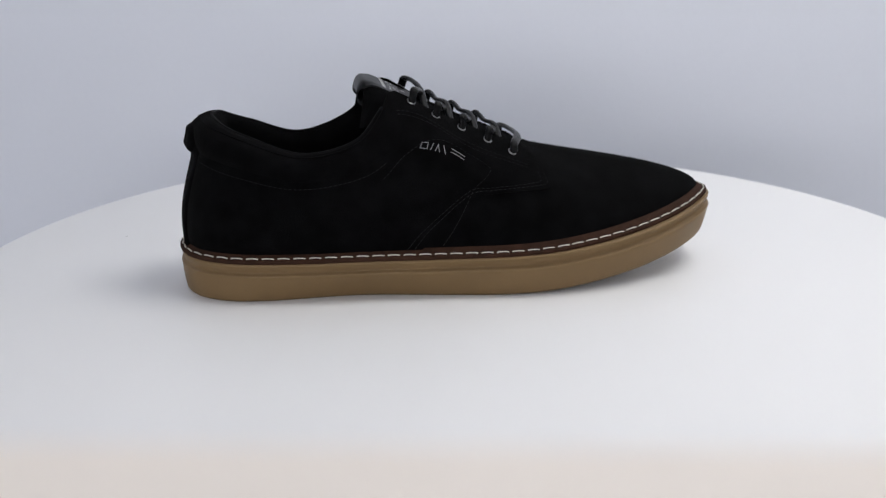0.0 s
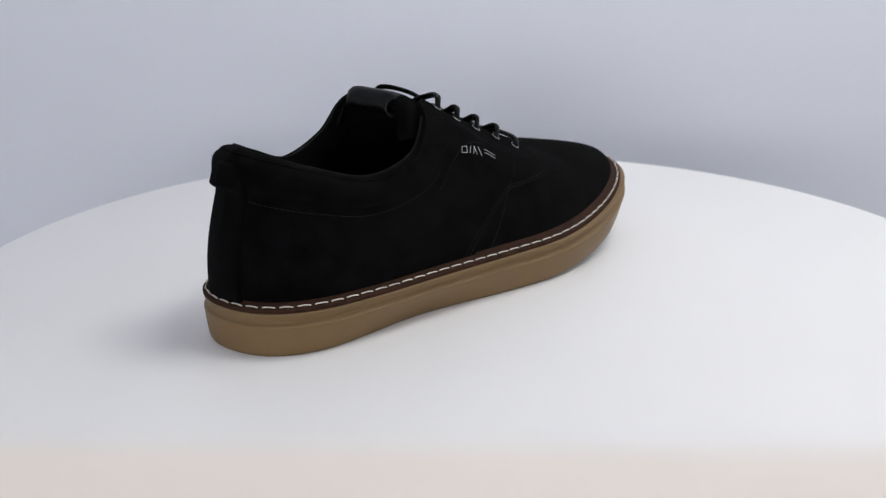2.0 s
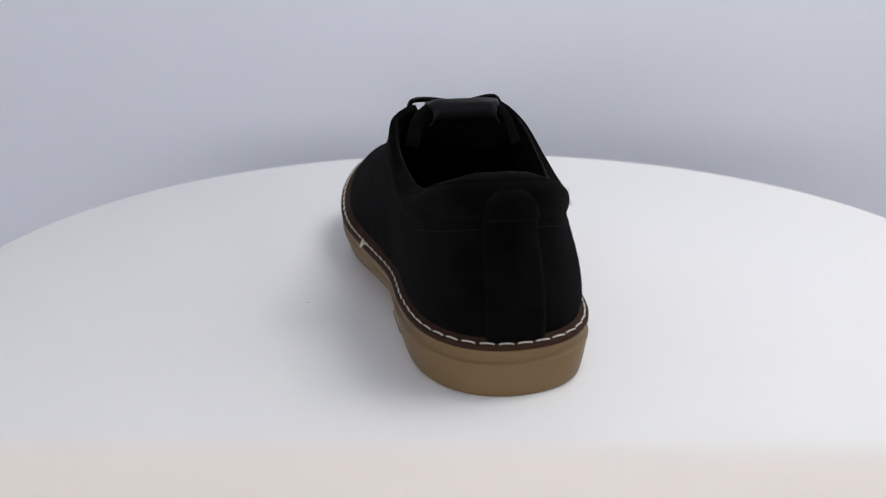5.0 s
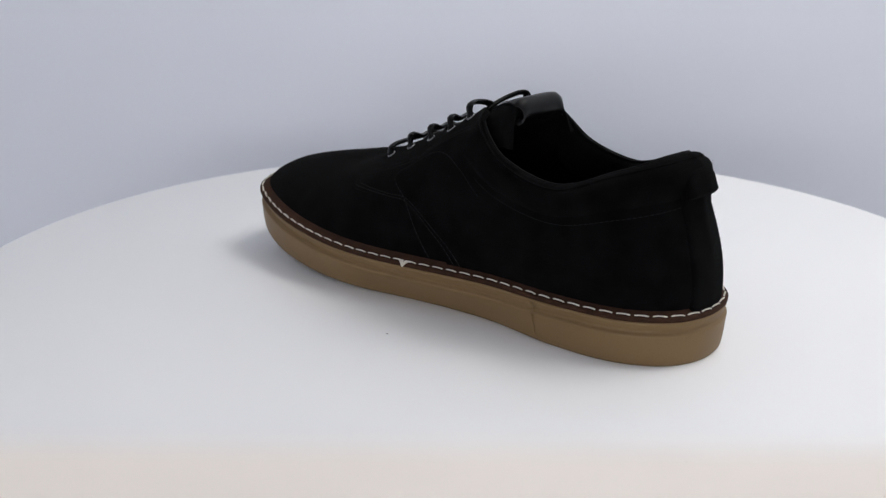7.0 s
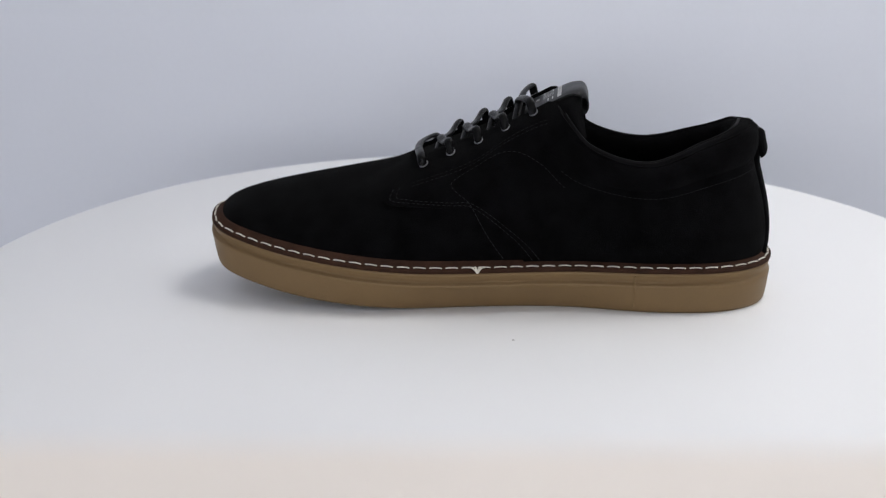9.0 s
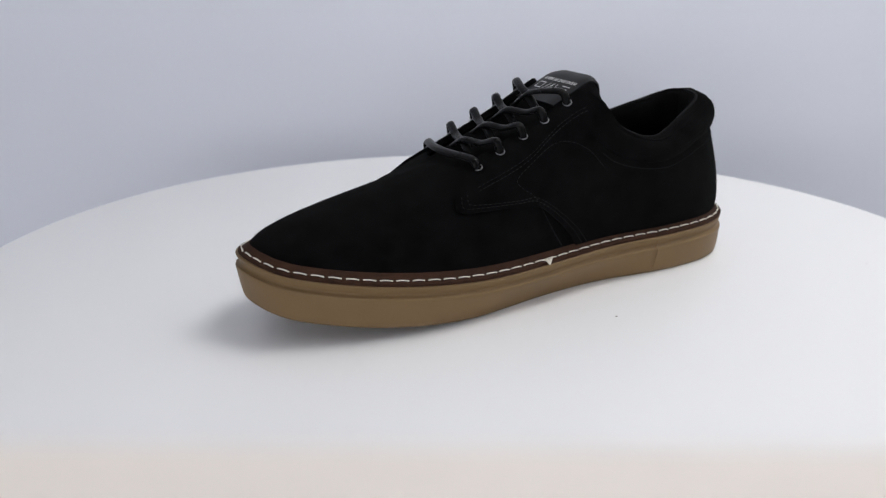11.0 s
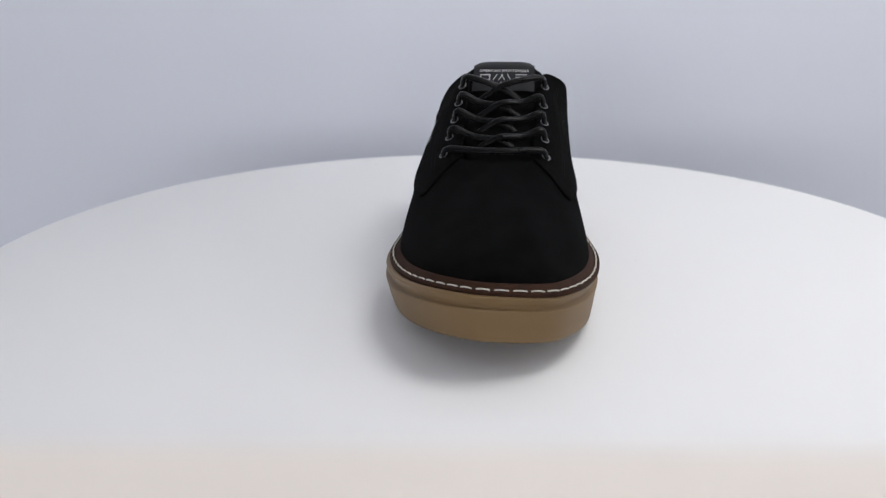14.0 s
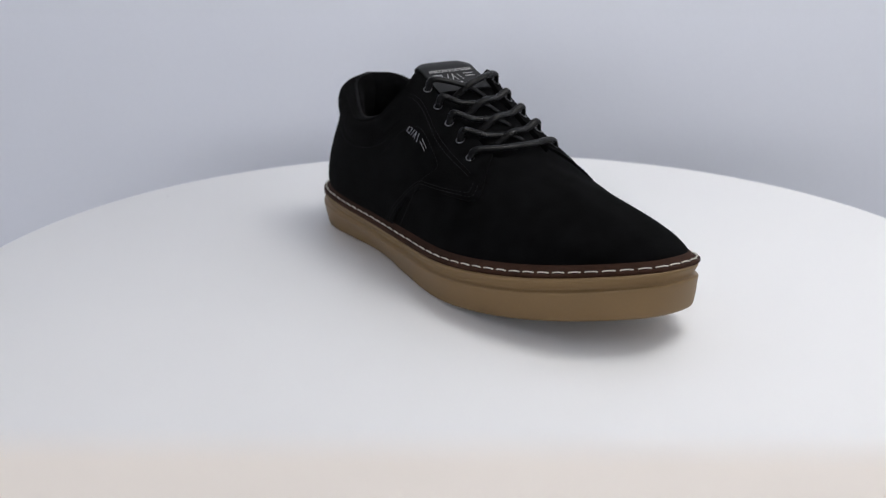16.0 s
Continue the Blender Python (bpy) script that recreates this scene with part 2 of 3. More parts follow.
def stitch_height(x, y):
    return STITCH_Z + lift(x, y)


@functools.lru_cache(None)
def plan_raw(q, side):
    q2 = abs(q)
    sd = side if q >= 0 else -side
    if q2 > 1:
        q2, sd = 2 - q2, -sd
    y = smooth_at(PLAN, q2)[0 if sd < 0 else 1]
    return np.array([HEEL_X + (TOE_X - HEEL_X) * (1 - math.cos(math.pi * q2)) / 2, y])


def plan_at(t, side, off=0.0):
    """Point of the stitched line in plan, moved outwards by off."""
    p, d = plan_raw(t, side), plan_raw(t + 0.012, side) - plan_raw(t - 0.012, side)
    n = np.array([d[1], -d[0]]) / np.hypot(*d)
    return p + n * (off if side < 0 else -off)


def ring(off, z, n=72):
    """A closed ring round the sole: off and z may depend on the place along it."""
    out = []
    for side in (-1, 1):
        ts = [i / n for i in range(n + 1)] if side < 0 else [i / n for i in range(n - 1, 0, -1)]
        for t in ts:
            p = plan_at(t, side, off(t, side) if callable(off) else off)
            out.append((p[0] * MM, p[1] * MM, (z + lift(p[0], p[1])) * MM))
    return out


def waist(t, side):
    """The sole draws in under the arch on the inner side."""
    return 8.5 * math.exp(-((t - 0.4957) / 0.1322) ** 2) if side > 0 else 7.45 * math.exp(-((t - 0.3704) / 0.12) ** 2)


def flare(t, side):
    """The forefoot of the sole stands out more on the outer side."""
    apart = min(1.0, max(0.0, (1 - t) / 0.15))
    return (0.8 - 2.0 * side * apart * apart * (3 - 2 * apart)) * min(1.0, max(0.0, (t - 0.5) / 0.2))


@functools.lru_cache(None)
def upper_lines(t, sd):
    """The four guiding points of the upper's section at t."""
    f = plan_at(t, sd, -3.4)
    F = np.array([f[0], f[1], stitch_height(f[0], f[1]) + 0.5])
    k = smooth_at(TOP, t)
    T = np.array([k[0], k[1] if sd < 0 else k[3], k[2] if sd < 0 else k[4]])
    dz = T[2] - F[2]
    h = np.array([T[0] - F[0], T[1] - F[1], 0])
    a, b, c, d = smooth_at(SHAPE, t)
    fo = plan_at(t, sd, 0.0) - f
    fo = np.array([*(fo / np.hypot(*fo)), 0])
    P1 = F + np.array([0, 0, a * dz]) + fo * b
    P2 = T - h * c - np.array([0, 0, d * dz])
    return F, T, P1, P2


def upper_at(t, side, w, out=0.0):
    """Point of the upper: t from heel to toe, w from the welt to the top line, out along the normal."""
    def raw(t, w):
        sd = side
        if t < 0:
            t, sd = -t, -side
        if t > 1:
            t, sd = 2 - t, -sd
        F, T, P1, P2 = upper_lines(t, sd)
        return (1 - w) ** 3 * F + 3 * w * (1 - w) ** 2 * P1 + 3 * w * w * (1 - w) * P2 + w**3 * T
    p = raw(t, w)
    if out:
        e = 0.004
        du = raw(t + e, w) - raw(t - e, w)
        dw = raw(t, min(1, w + 0.01)) - raw(t, max(0, w - 0.01))
        n = np.cross(du, dw) * (1 if side < 0 else -1)
        n = n / (np.linalg.norm(n) + 1e-9)
        if 0.63 < t:
            n = n * 0.5 + np.array([0, 0, 0.5])
        p = p + n * out
    return p * MM


SHAPE = [(0.0, 0.38, 4.0, 0.1, 0.35), (0.12, 0.40, 2.2, 0.2, 0.35), (0.3, 0.40, 2.5, 0.30, 0.35), (0.42, 0.42, 1.0, 0.33, 0.35), (0.52, 0.48, -1.5, 0.46, 0.22), (0.62, 0.42, -2.5, 0.46, 0.16),
         (0.75, 0.35, -2.6, 0.44, 0.25), (1.0, 0.45, -0.5, 0.42, 0.35)]


def sheet(t0, t1, side, w0, w1, out, inner, nu, nv):
    """A panel of the upper between the layers inner and out; t1, w0 and w1 may be functions."""
    def at(layer):
        rows = []
        for i in range(nu + 1):
            row = []
            for j in range(nv + 1):
                f = j / nv
                u = i / nu
                w = w0 + (w1 - w0) * f
                e = t1(w) if callable(t1) else t1
                s = t0(w) if callable(t0) else t0
                t = s + (e - s) * u
                row.append(upper_at(t, side, w, layer(t, w) if callable(layer) else layer))
            rows.append(row)
        return rows
    return slab_bm(at(out), at(inner))


def quarter_edge(w):
    return float(smooth_at([(0.0, 0.45), (0.12, 0.47), (0.22, 0.50), (0.32, 0.545), (0.41, 0.588), (0.48, 0.615), (0.55, 0.630), (0.8, 0.628), (1.0, 0.622)], w)[0])


def seam_run(parent, path, step, wide, mat, label):
    """A sewn line: short raised stitches along path, 2.6 mm apart."""
    fine = [Vector(path(i / step)) for i in range(step + 1)]
    run = list(itertools.accumulate([0.0] + [(fine[i + 1] - fine[i]).length for i in range(step)]))
    count = max(4, int(run[-1] / 0.0026))
    verts, faces = [], []
    fs = [i / step for i in range(step + 1)]
    for k in range(count):
        a, b = [float(np.interp((k + e) / count * run[-1], run, fs)) for e in (0.12, 0.88)]
        pts = [Vector(path(a + (b - a) * q)) - (Vector(path(a + (b - a) * q, 1.0)) - Vector(path(a + (b - a) * q))) * (0.0 if q == 0.5 else 0.3) for q in (0.0, 0.5, 1.0)]
        up = (Vector(path(a, 1.0)) - Vector(path(a))).normalized()
        d = (pts[2] - pts[0]).normalized()
        side = d.cross(up).normalized() * (wide / 2)
        base = len(verts)
        for p in pts:
            verts += [p + side, p + up * (wide * 0.8), p - side]
        for r in (0, 3):
            faces += [(base + r, base + r + 1, base + r + 4, base + r + 3), (base + r + 1, base + r + 2, base + r + 5, base + r + 4)]
    me = bpy.data.meshes.new("seam")
    me.from_pydata(verts, [], faces)
    me.materials.append(mat)
    ob = new("seam", me)
    ob.parent = parent
    tagged(ob, label)


def shoe():
    s = new("shoe")
    tagged(s, "black suede derby shoe, tan gum sole, laced, on the turntable", "shoe")
    # sole: two bands with a ledge between them
    def edge(o, draw, z):
        """Outline of one level of the sole: o outwards, drawn in at the arch, steeper round the heel."""
        o = -0.47 + (o + 2.2) / 5.2 * 2.65
        return lambda t, sd: o + flare(t, sd) * min(1.0, (z + 4) / 20) - draw * waist(t, sd) - (0.33 * o if o > 0 else 0.45 * o) * math.exp(-((t / 0.16) ** 2))
    levels = [(-9.0, 1.0, 0.6), (-4.0, 1.0, 0.0), (-2.2, 1.0, 0.7), (-1.0, 1.0, 2.4), (1.0, 0.7, 8.0), (2.2, 0.35, 13.5), (3.0, 0.15, 16.0), (3.1, 0.12, 16.7), (2.7, 0.12, 17.4),
              (0.2, 0.1, 17.9), (-1.2, 0.08, 18.5), (-1.3, 0.05, 19.3), (0.3, 0.0, 21.0), (2.0, 0.0, 22.7), (2.4, 0.0, 23.4), (2.0, 0.0, 24.1), (0.6, 0.0, 24.5), (-9.0, 0.0, 24.6)]
    rings = [ring(edge(o, draw, z), z * FLAT) for o, draw, z in levels]
    bm = grid_bm(rings, close_v=True)
    n = len(rings[0])
    bm.verts.ensure_lookup_table()
    for base in (0, (len(rings) - 1) * n):
        ids = [bm.verts[base + i] for i in range(n)]
        half = n // 2
        for i in range(half - 1):
            a, b, c, d = ids[i], ids[i + 1], ids[(n - i - 1) % n], ids[(n - i) % n]
            q = tuple(dict.fromkeys((a, b, c, d)))
            bm.faces.new(q)
        bm.faces.new((ids[half - 1], ids[half], ids[half + 1]))
    sole = part("outsole", bm, M_GUM, s, "tan gum rubber sole", smooth=60)
    # mould seam on the inner side near the heel
    pts = [plan_at(0.325, 1, o) for o in (-0.4, 1.7, 2.95, 1.2, 2.65)]
    zz = (3.7, 11, 15.2, 17, 21.2)
    part("mould_seam", cord_bm([(p[0] * MM, p[1] * MM, z * MM) for p, z in zip(pts, zz)], 0.0011, 0.0006, [(0, 1, 0)] * 5, 6), M_GUM, sole)
    # welt with its stitches
    wr = [ring(-9.0, 22.3), ring(1.3, 22.4), ring(1.75, 22.9), ring(1.75, 24.1), ring(1.2, 24.8), ring(0.0, 24.9), ring(-1.0, 25.4), ring(-2.2, 26.3), ring(-3.0, 27.6), ring(-4.2, 28.1), ring(-7.5, 27.6)]
    welt = part("welt", grid_bm(wr, close_v=True, close_u=True), M_WELT, s, "dark brown leather welt with off-white stitches", smooth=60)
    return s, sole, welt


SHOE, SOLE, WELT = shoe()


def stitches():
    """Off-white stitches laid round the welt at an even step."""
    path = []
    for side in (-1, 1):
        ts = [i / 400 for i in range(401)] if side < 0 else [i / 400 for i in range(399, 0, -1)]
        for t in ts:
            p = plan_at(t, side, 0.0)
            path.append(np.array([p[0], p[1], stitch_height(p[0], p[1]) + 0.1]))
    path.append(path[0])
    run = np.concatenate([[0], np.cumsum([np.linalg.norm(path[i + 1] - path[i]) for i in range(len(path) - 1)])])
    count = 84
    pitch = run[-1] / count
    place = lambda d: np.array([np.interp(d % run[-1], run, [q[k] for q in path]) for k in range(3)])
    # one stitch: a plump bent thread
    k = 9
    pts = [((f - 0.5) * pitch * 0.76 * MM, 0, (0.34 * math.sin(math.pi * f) ** 0.6 - 0.10) * MM) for f in (i / (k - 1) for i in range(k))]
    me = mesh_of("stitch", cord_bm(pts, 0.00085, 0.0007, [(0, 0, 1)] * k, 8), M_THREAD, 60)
    rnd = random.Random(4)
    for i in range(count):
        d = (i + 0.5) * pitch
        a, b = place(d - 2), place(d + 2)
        c = (place(d) + place(d - 1.5) + place(d + 1.5)) / 3
        x = Vector(b - a).normalized()
        y = Vector((0, 0, 1)).cross(x).normalized()
        z = x.cross(y)
        m = Matrix((x, y, z)).transposed().to_4x4()
        m.translation = Vector(c) * MM
        piece("stitch", me, WELT, m @ pose(0, 0, 0, 0, 0, rnd.uniform(-6, -1)))


stitches()


def loose_thread():
    """A frayed loop of thread hanging from the welt on the inner side."""
    for a in (-3.6, -1.2, 1.5, 4.2):
        pts = []
        for f in (0, 0.33, 0.66, 1.0):
            p = plan_at(0.503 + (a * (1 - f) + 0.4 * f) * 0.0021, 1, 0.4 + 2.4 * f)
            pts.append((p[0] * MM, p[1] * MM, (STITCH_Z + lift(p[0], p[1]) + 0.5 - 2.6 * f * f + 0.3 * math.sin(math.pi * f)) * MM))
        part("loose_thread", cord_bm(pts, 0.0011, 0.0008, [(0, 0, 1)] * 4, 6), M_THREAD, WELT, "frayed loose off-white thread", smooth=60)


loose_thread()


def facing_place(p, side):
    """t and w of the place of the facing nearest to p."""
    t, w, dt, dw = 0.53, 0.72, 0.13, 0.30
    for _ in range(4):
        near = []
        for i in range(-3, 4):
            for j in range(-3, 4):
                t2, w2 = t + dt * i / 3, min(1.0, w + dw * j / 3)
                near.append((np.linalg.norm(upper_at(t2, side, w2) - np.array(p) * MM), t2, w2))
        _, t, w = min(near)
        dt, dw = dt / 3, dw / 3
    return t, w


def facing_spot(p, side):
    """Nearest place of the facing to p, and the normal there."""
    t, w = facing_place(p, side)
    nrm = (Vector(upper_at(t, side, w, 3.0)) - Vector(upper_at(t, side, w, 1.0))).normalized()
    return Vector(upper_at(t, side, w, 1.5)), nrm


def upper():
    s = SHOE
    # vamp: the whole toe and the layer under the quarters
    rows_o, rows_i = [], []
    ts = [0.40 + 0.60 * i / 40 for i in range(41)]
    seq = [(-1, t) for t in ts] + [(1, t) for t in reversed(ts[:-1])]
    for side, t in seq:
        rows_o.append([upper_at(t, side, j / 26, 0.0) for j in range(27)])
        rows_i.append([upper_at(t, side, j / 26, -1.6) for j in range(27)])
    part("vamp", slab_bm(rows_o, rows_i), M_SUEDE, s, "plain black suede toe", smooth=70)
    quarters = {}
    for side in (-1, 1):
        q = part("quarter", sheet(0.0, quarter_edge, side, 0.0, 1.0, lambda t, w: 1.5 - 0.9 * max(0, 0.08 - w) / 0.08, -0.6, 56, 34), M_SUEDE, s, smooth=60)
        quarters[side] = q
        # rows of stitches along the front edge, under the eyelets and round the panel below them
        for inset in (0.010, 0.018):
            seam_run(q, lambda f, o=0.0, inset=inset, side=side: Vector(upper_at(quarter_edge(0.02 + 0.62 * f) - inset, side, 0.02 + 0.62 * f, 1.5 + o)), 50, 0.0005, M_SEAM, "black double stitching")
        for drop in (10.5, 13.0):
            ends = [facing_place((x, (-9.5 if side < 0 else 41.5) + side * drop * k, z - drop * 0.62), side) for x, z, k in ((-43.0, 106.0, 0.5), (-7.5, 87.1, 0.65), (27.0, 72.5, 0.75))]
            keys = [(0.0, *ends[0]), (0.5, *ends[1]), (1.0, *ends[2])]
            seam_run(q, lambda f, o=0.0, keys=keys, side=side: Vector(upper_at(*(lambda k: (float(k[0]), side, float(k[1])))(smooth_at(keys, f)), 1.5 + o)), 40, 0.0005, M_SEAM, "black double stitching")
        panel = [(0.0, 0.425, 0.60), (0.2, 0.465, 0.655), (0.35, 0.50, 0.64), (0.5, 0.54, 0.585), (0.6, 0.557, 0.52), (0.68, 0.548, 0.44), (0.82, 0.515, 0.26), (1.0, 0.475, 0.03)]
        seam_run(q, lambda f, o=0.0, side=side: Vector(upper_at(*(lambda k: (float(k[0]), side, float(k[1])))(smooth_at(panel, f)), 1.5 + o)), 60, 0.0005, M_SEAM, "black stitching")
        seam_run(q, lambda f, o=0.0, side=side: Vector(upper_at(0.02 + 0.42 * f, side, 0.70 - 0.03 * math.sin(math.pi * f), 1.5 + o)), 60, 0.0005, M_SEAM, "black stitching below the collar")
    # heel strip, folded thicker at its rounded top
    def strip(extra):
        rows = []
        for i in range(17):
            a = (i - 8) / 8
            top = 0.93 - 0.13 * abs(a) ** 3.5
            row = []
            for j in range(25):
                w = top * j / 24
                fold = min(1.0, max(0.0, (w - 0.66) / 0.13)) ** 1.3 * (1.0 - 0.75 * min(1.0, max(0.0, (w - 0.85) / 0.09)) ** 1.5)
                row.append(upper_at(abs(a) * 0.056, -1 if a < 0 else 1, w, extra + 2.6 * fold - (1.2 if j == 24 or i in (0, 16) else 0.0)))
            rows.append(row)
        return rows
    part("heel_strip", slab_bm(strip(2.7), strip(-1.5)), M_SUEDE, s, "suede strip up the back of the heel", smooth=60)
    # the strip's end, folded into a small pull that stands off the collar
    def pull(layer):
        rows = []
        for i in range(13):
            a = (i - 6) / 6
            top = 0.935 - 0.10 * abs(a) ** 3.5
            row = []
            for j in range(13):
                f = j / 12
                w = 0.735 + (top - 0.735) * f
                round_off = 1.0 - 0.55 * max(0.0, abs(f - 0.5) * 2 - 0.75) / 0.25 - 0.4 * max(0.0, abs(a) - 0.8) / 0.2
                row.append(upper_at(abs(a) * 0.052, -1 if a < 0 else 1, w, 4.2 + (layer - 4.2) * max(0.2, round_off) + 0.7 * (1 - f)))
            rows.append(row)
        return rows
    part("heel_pull", slab_bm(pull(7.5), pull(4.2)), M_SUEDE, s, "folded suede heel pull", smooth=60)
    # padded collar: outside roll, over the top line, and down inside
    rows = []
    n = 60
    seq = [(-1, 0.475 * (1 - i / n)) for i in range(n + 1)] + [(1, 0.475 * i / n) for i in range(1, n + 1)]
    for side, t in seq:
        full = 1.0 - max(0.0, (t - 0.20) / 0.275) ** 1.2
        puff = 1.2 + 4.0 * max(full, 0.0)
        row = []
        for w, o in ((0.74, 0.9), (0.75, 1.6), (0.79, 1.3 + 0.55 * (puff - 1.3)), (0.84, 1.3 + 0.9 * (puff - 1.3)), (0.89, puff), (0.93, puff * 0.95), (0.965, puff * 0.72), (0.99, puff * 0.30)):
            row.append(Vector(upper_at(t, side, w, o)))
        top = Vector(upper_at(t, side, 1.0))
        inn = -(Vector(upper_at(t, side, 0.97, 4.0)) - Vector(upper_at(t, side, 0.97))).normalized()
        inn.z = 0
        inn.normalize()
        thick = 2.5 + 7.0 * max(full, 0)
        for o, z in ((0.0, 0.75), (0.25, 1.2), (0.55, 0.8), (0.82, -0.8), (1.0, -4.0), (1.05, -10.0), (0.9, -18.0), (0.7, -26.0)):
            row.append(top + inn * (o * thick * MM) + Vector((0, 0, z * MM)))
        rows.append(row)
    part("collar", grid_bm(rows), M_SUEDE, s, "padded black suede collar", smooth=80)
    # rolled edge where the collar meets the lining
    edge_rows = [Vector(r[10]) for r in rows]
    part("collar_edge", cord_bm(edge_rows, 0.0017, 0.0015, [(0, 0, 1)] * len(edge_rows), 8), M_EDGE, s, "smooth black leather edge of the collar", smooth=80)
    # lining and footbed
    li = [[Vector(upper_at(t, sd, w, -3.0)) for w in (j / 10 * 0.92 for j in range(11))] for sd, t in ([(-1, 0.6 * (1 - i / 40)) for i in range(41)] + [(1, 0.6 * i / 40) for i in range(1, 41)])]
    part("lining", grid_bm(li), M_KNIT, s, smooth=80)
    rows = [ring(-7.5, 28.0), ring(-7.5, 30.0)]
    bm = bmesh.new()
    lo, hi = [[bm.verts.new(p) for p in r] for r in rows]
    bm.faces.new(lo)
    bm.faces.new(hi)
    for i in range(len(lo)):
        j = (i + 1) % len(lo)
        bm.faces.new((lo[i], lo[j], hi[j], hi[i]))
    part("insole", bm, M_KNIT, s)
    return quarters


QUARTERS = upper()

# tongue: a padded tongue that rises out of the throat
TONGUE = [(0.0, 42, 67.0, 17), (0.3, 10, 80.4, 21), (0.6, -21, 92.6, 25), (0.85, -47, 104.6, 29), (0.94, -54.2, 108.2, 27.5), (1.0, -58.8, 109.2, 23.5)]


def tongue_at(f, g, out=0.0):
    """f from throat to tip, g across from -1 to 1."""
    x, z, half = smooth_at(TONGUE, f)
    x2, z2, _ = smooth_at(TONGUE, min(1, f + 0.02))
    x1, z1, _ = smooth_at(TONGUE, max(0, f - 0.02))
    d = np.array([x2 - x1, 0, z2 - z1])
    d /= np.linalg.norm(d)
    n = np.array([-d[2], 0, d[0]]) * -1
    n = n if n[2] > 0 else -n
    crown = (1 - abs(g) ** 7.0)
    p = np.array([x, 16 + g * half, z]) + n * (-(8.0 + 12.0 * f * f) * (1 - crown) + out)
    return Vector(p * MM)


def tongue():
    s = SHOE
    nu, nv = 30, 18
    gs = [(j / nv) * 2 - 1 for j in range(nv + 1)]
    puff = lambda f: 2.5 + 3.0 * min(1, max(0, (f - 0.5) / 0.35))
    edge = lambda f, g: (1 - abs(g) ** 6) * (1 - max(0, (f - 0.9) / 0.1) ** 2 * 0.7)
    o = [[tongue_at(i / nu, g, puff(i / nu) * 0.5 * edge(i / nu, g)) for g in gs] for i in range(nu + 1)]
    b = [[tongue_at(i / nu, g, -puff(i / nu) * edge(i / nu, g) - 0.4) for g in gs] for i in range(nu + 1)]
    tg = part("tongue", slab_bm(o, b), M_SUEDE, s, "padded black suede tongue", smooth=70)
    # leather tab folded over the tip
    prof = []
    for i in range(9):
        prof.append((0.70 + 0.29 * i / 8, 3.6))
    prof += [(1.0 + 0.045 * math.sin(math.pi * i / 8), -1.5 + 5.1 * math.cos(math.pi * i / 8)) for i in range(9)] + [(0.97, -6.8), (0.9, -7.2), (0.82, -7.2)]
    def pt(f, o, g):
        k = 17.8 / float(smooth_at(TONGUE, min(f, 1))[2])
        p = tongue_at(min(f, 1.0), g * k, o)
        if f > 1:
            p = p + (tongue_at(1.0, g * k, o) - tongue_at(0.98, g * k, o)) * ((f - 1) / 0.02)
        return p
    gs = [(j / 12) * 2 - 1 for j in range(13)]
    a = [[pt(f, o, g) for g in gs] for f, o in prof]
    cx = [(1 + (f - 1) * 0.82, -1.5 + (o + 1.5) * 0.82) if f >= 0.9999 else (f, o - 0.9 * (1 if o > 0 else -1)) for f, o in prof]
    c = [[pt(f, o, g) for g in gs] for f, o in cx]
    tab = part("label_tab", slab_bm(a, c), M_TAB, tg, "dark grey leather label folded over the tongue", smooth=60)
    # writing on the tab: text line, then plain bars
    cu = bpy.data.curves.new("writing", "FONT")
    cu.body = "AMERICAN SPORTSWEAR"
    cu.size, cu.align_x, cu.extrude = 1.0, "CENTER", 0.02
    cu.resolution_u = 2
    tob = bpy.data.objects.new("writing", cu)
    scene.collection.objects.link(tob)
    me = bpy.data.meshes.new_from_object(tob.evaluated_get(bpy.context.evaluated_depsgraph_get()))
    bpy.data.objects.remove(tob)
    wdt = max(v.co.x for v in me.vertices) - min(v.co.x for v in me.vertices)
    def bend(me, f0, width, tall):
        # y of the writing runs up the tongue; seen from the toe its x runs to the inner side
        for v in me.vertices:
            g = v.co.x * width / 17.8
            v.co = pt(f0 + v.co.y * tall, 3.75 + v.co.z, g)
    for v in me.vertices:
        v.co.x, v.co.y, v.co.z = v.co.x / wdt * 2, v.co.y / 0.7, v.co.z * 3
    bend(me, 0.865, 14.5, 0.026)
    me.materials.append(M_PRINT)
    ob = new("writing", me)
    ob.parent = tab
    def bars(spec, f0, width, tall, name):
        for x0, y0, x1, y1, sl in spec:
            bm = bmesh.new()
            n = 6
            top, bot = [], []
            for z, lst in ((0.12, top), (-0.3, bot)):
                for i in range(n + 1):
                    for yy in (y0, y1):
                        lst.append(bm.verts.new((x0 + (x1 - x0) * i / n + sl * yy, yy, z)))
            for i in range(n):
                bm.faces.new((top[2 * i], top[2 * i + 2], top[2 * i + 3], top[2 * i + 1]))
                bm.faces.new((bot[2 * i], bot[2 * i + 1], bot[2 * i + 3], bot[2 * i + 2]))
                for e in (0, 1):
                    bm.faces.new((top[2 * i + e], top[2 * i + 2 + e], bot[2 * i + 2 + e], bot[2 * i + e]))
            m2 = mesh_of(name, bm, M_PRINT, 0)
            bend(m2, f0, width, tall)
            o2 = new(name, m2)
            o2.parent = tab
    bars(LOGO, 0.790, 13.6, 0.050, "emblem")
    bars([(-0.12, 0, 0.12, 1, 0)], 0.755, 14.5, 0.014, "printed_bar")
    return tg, tab


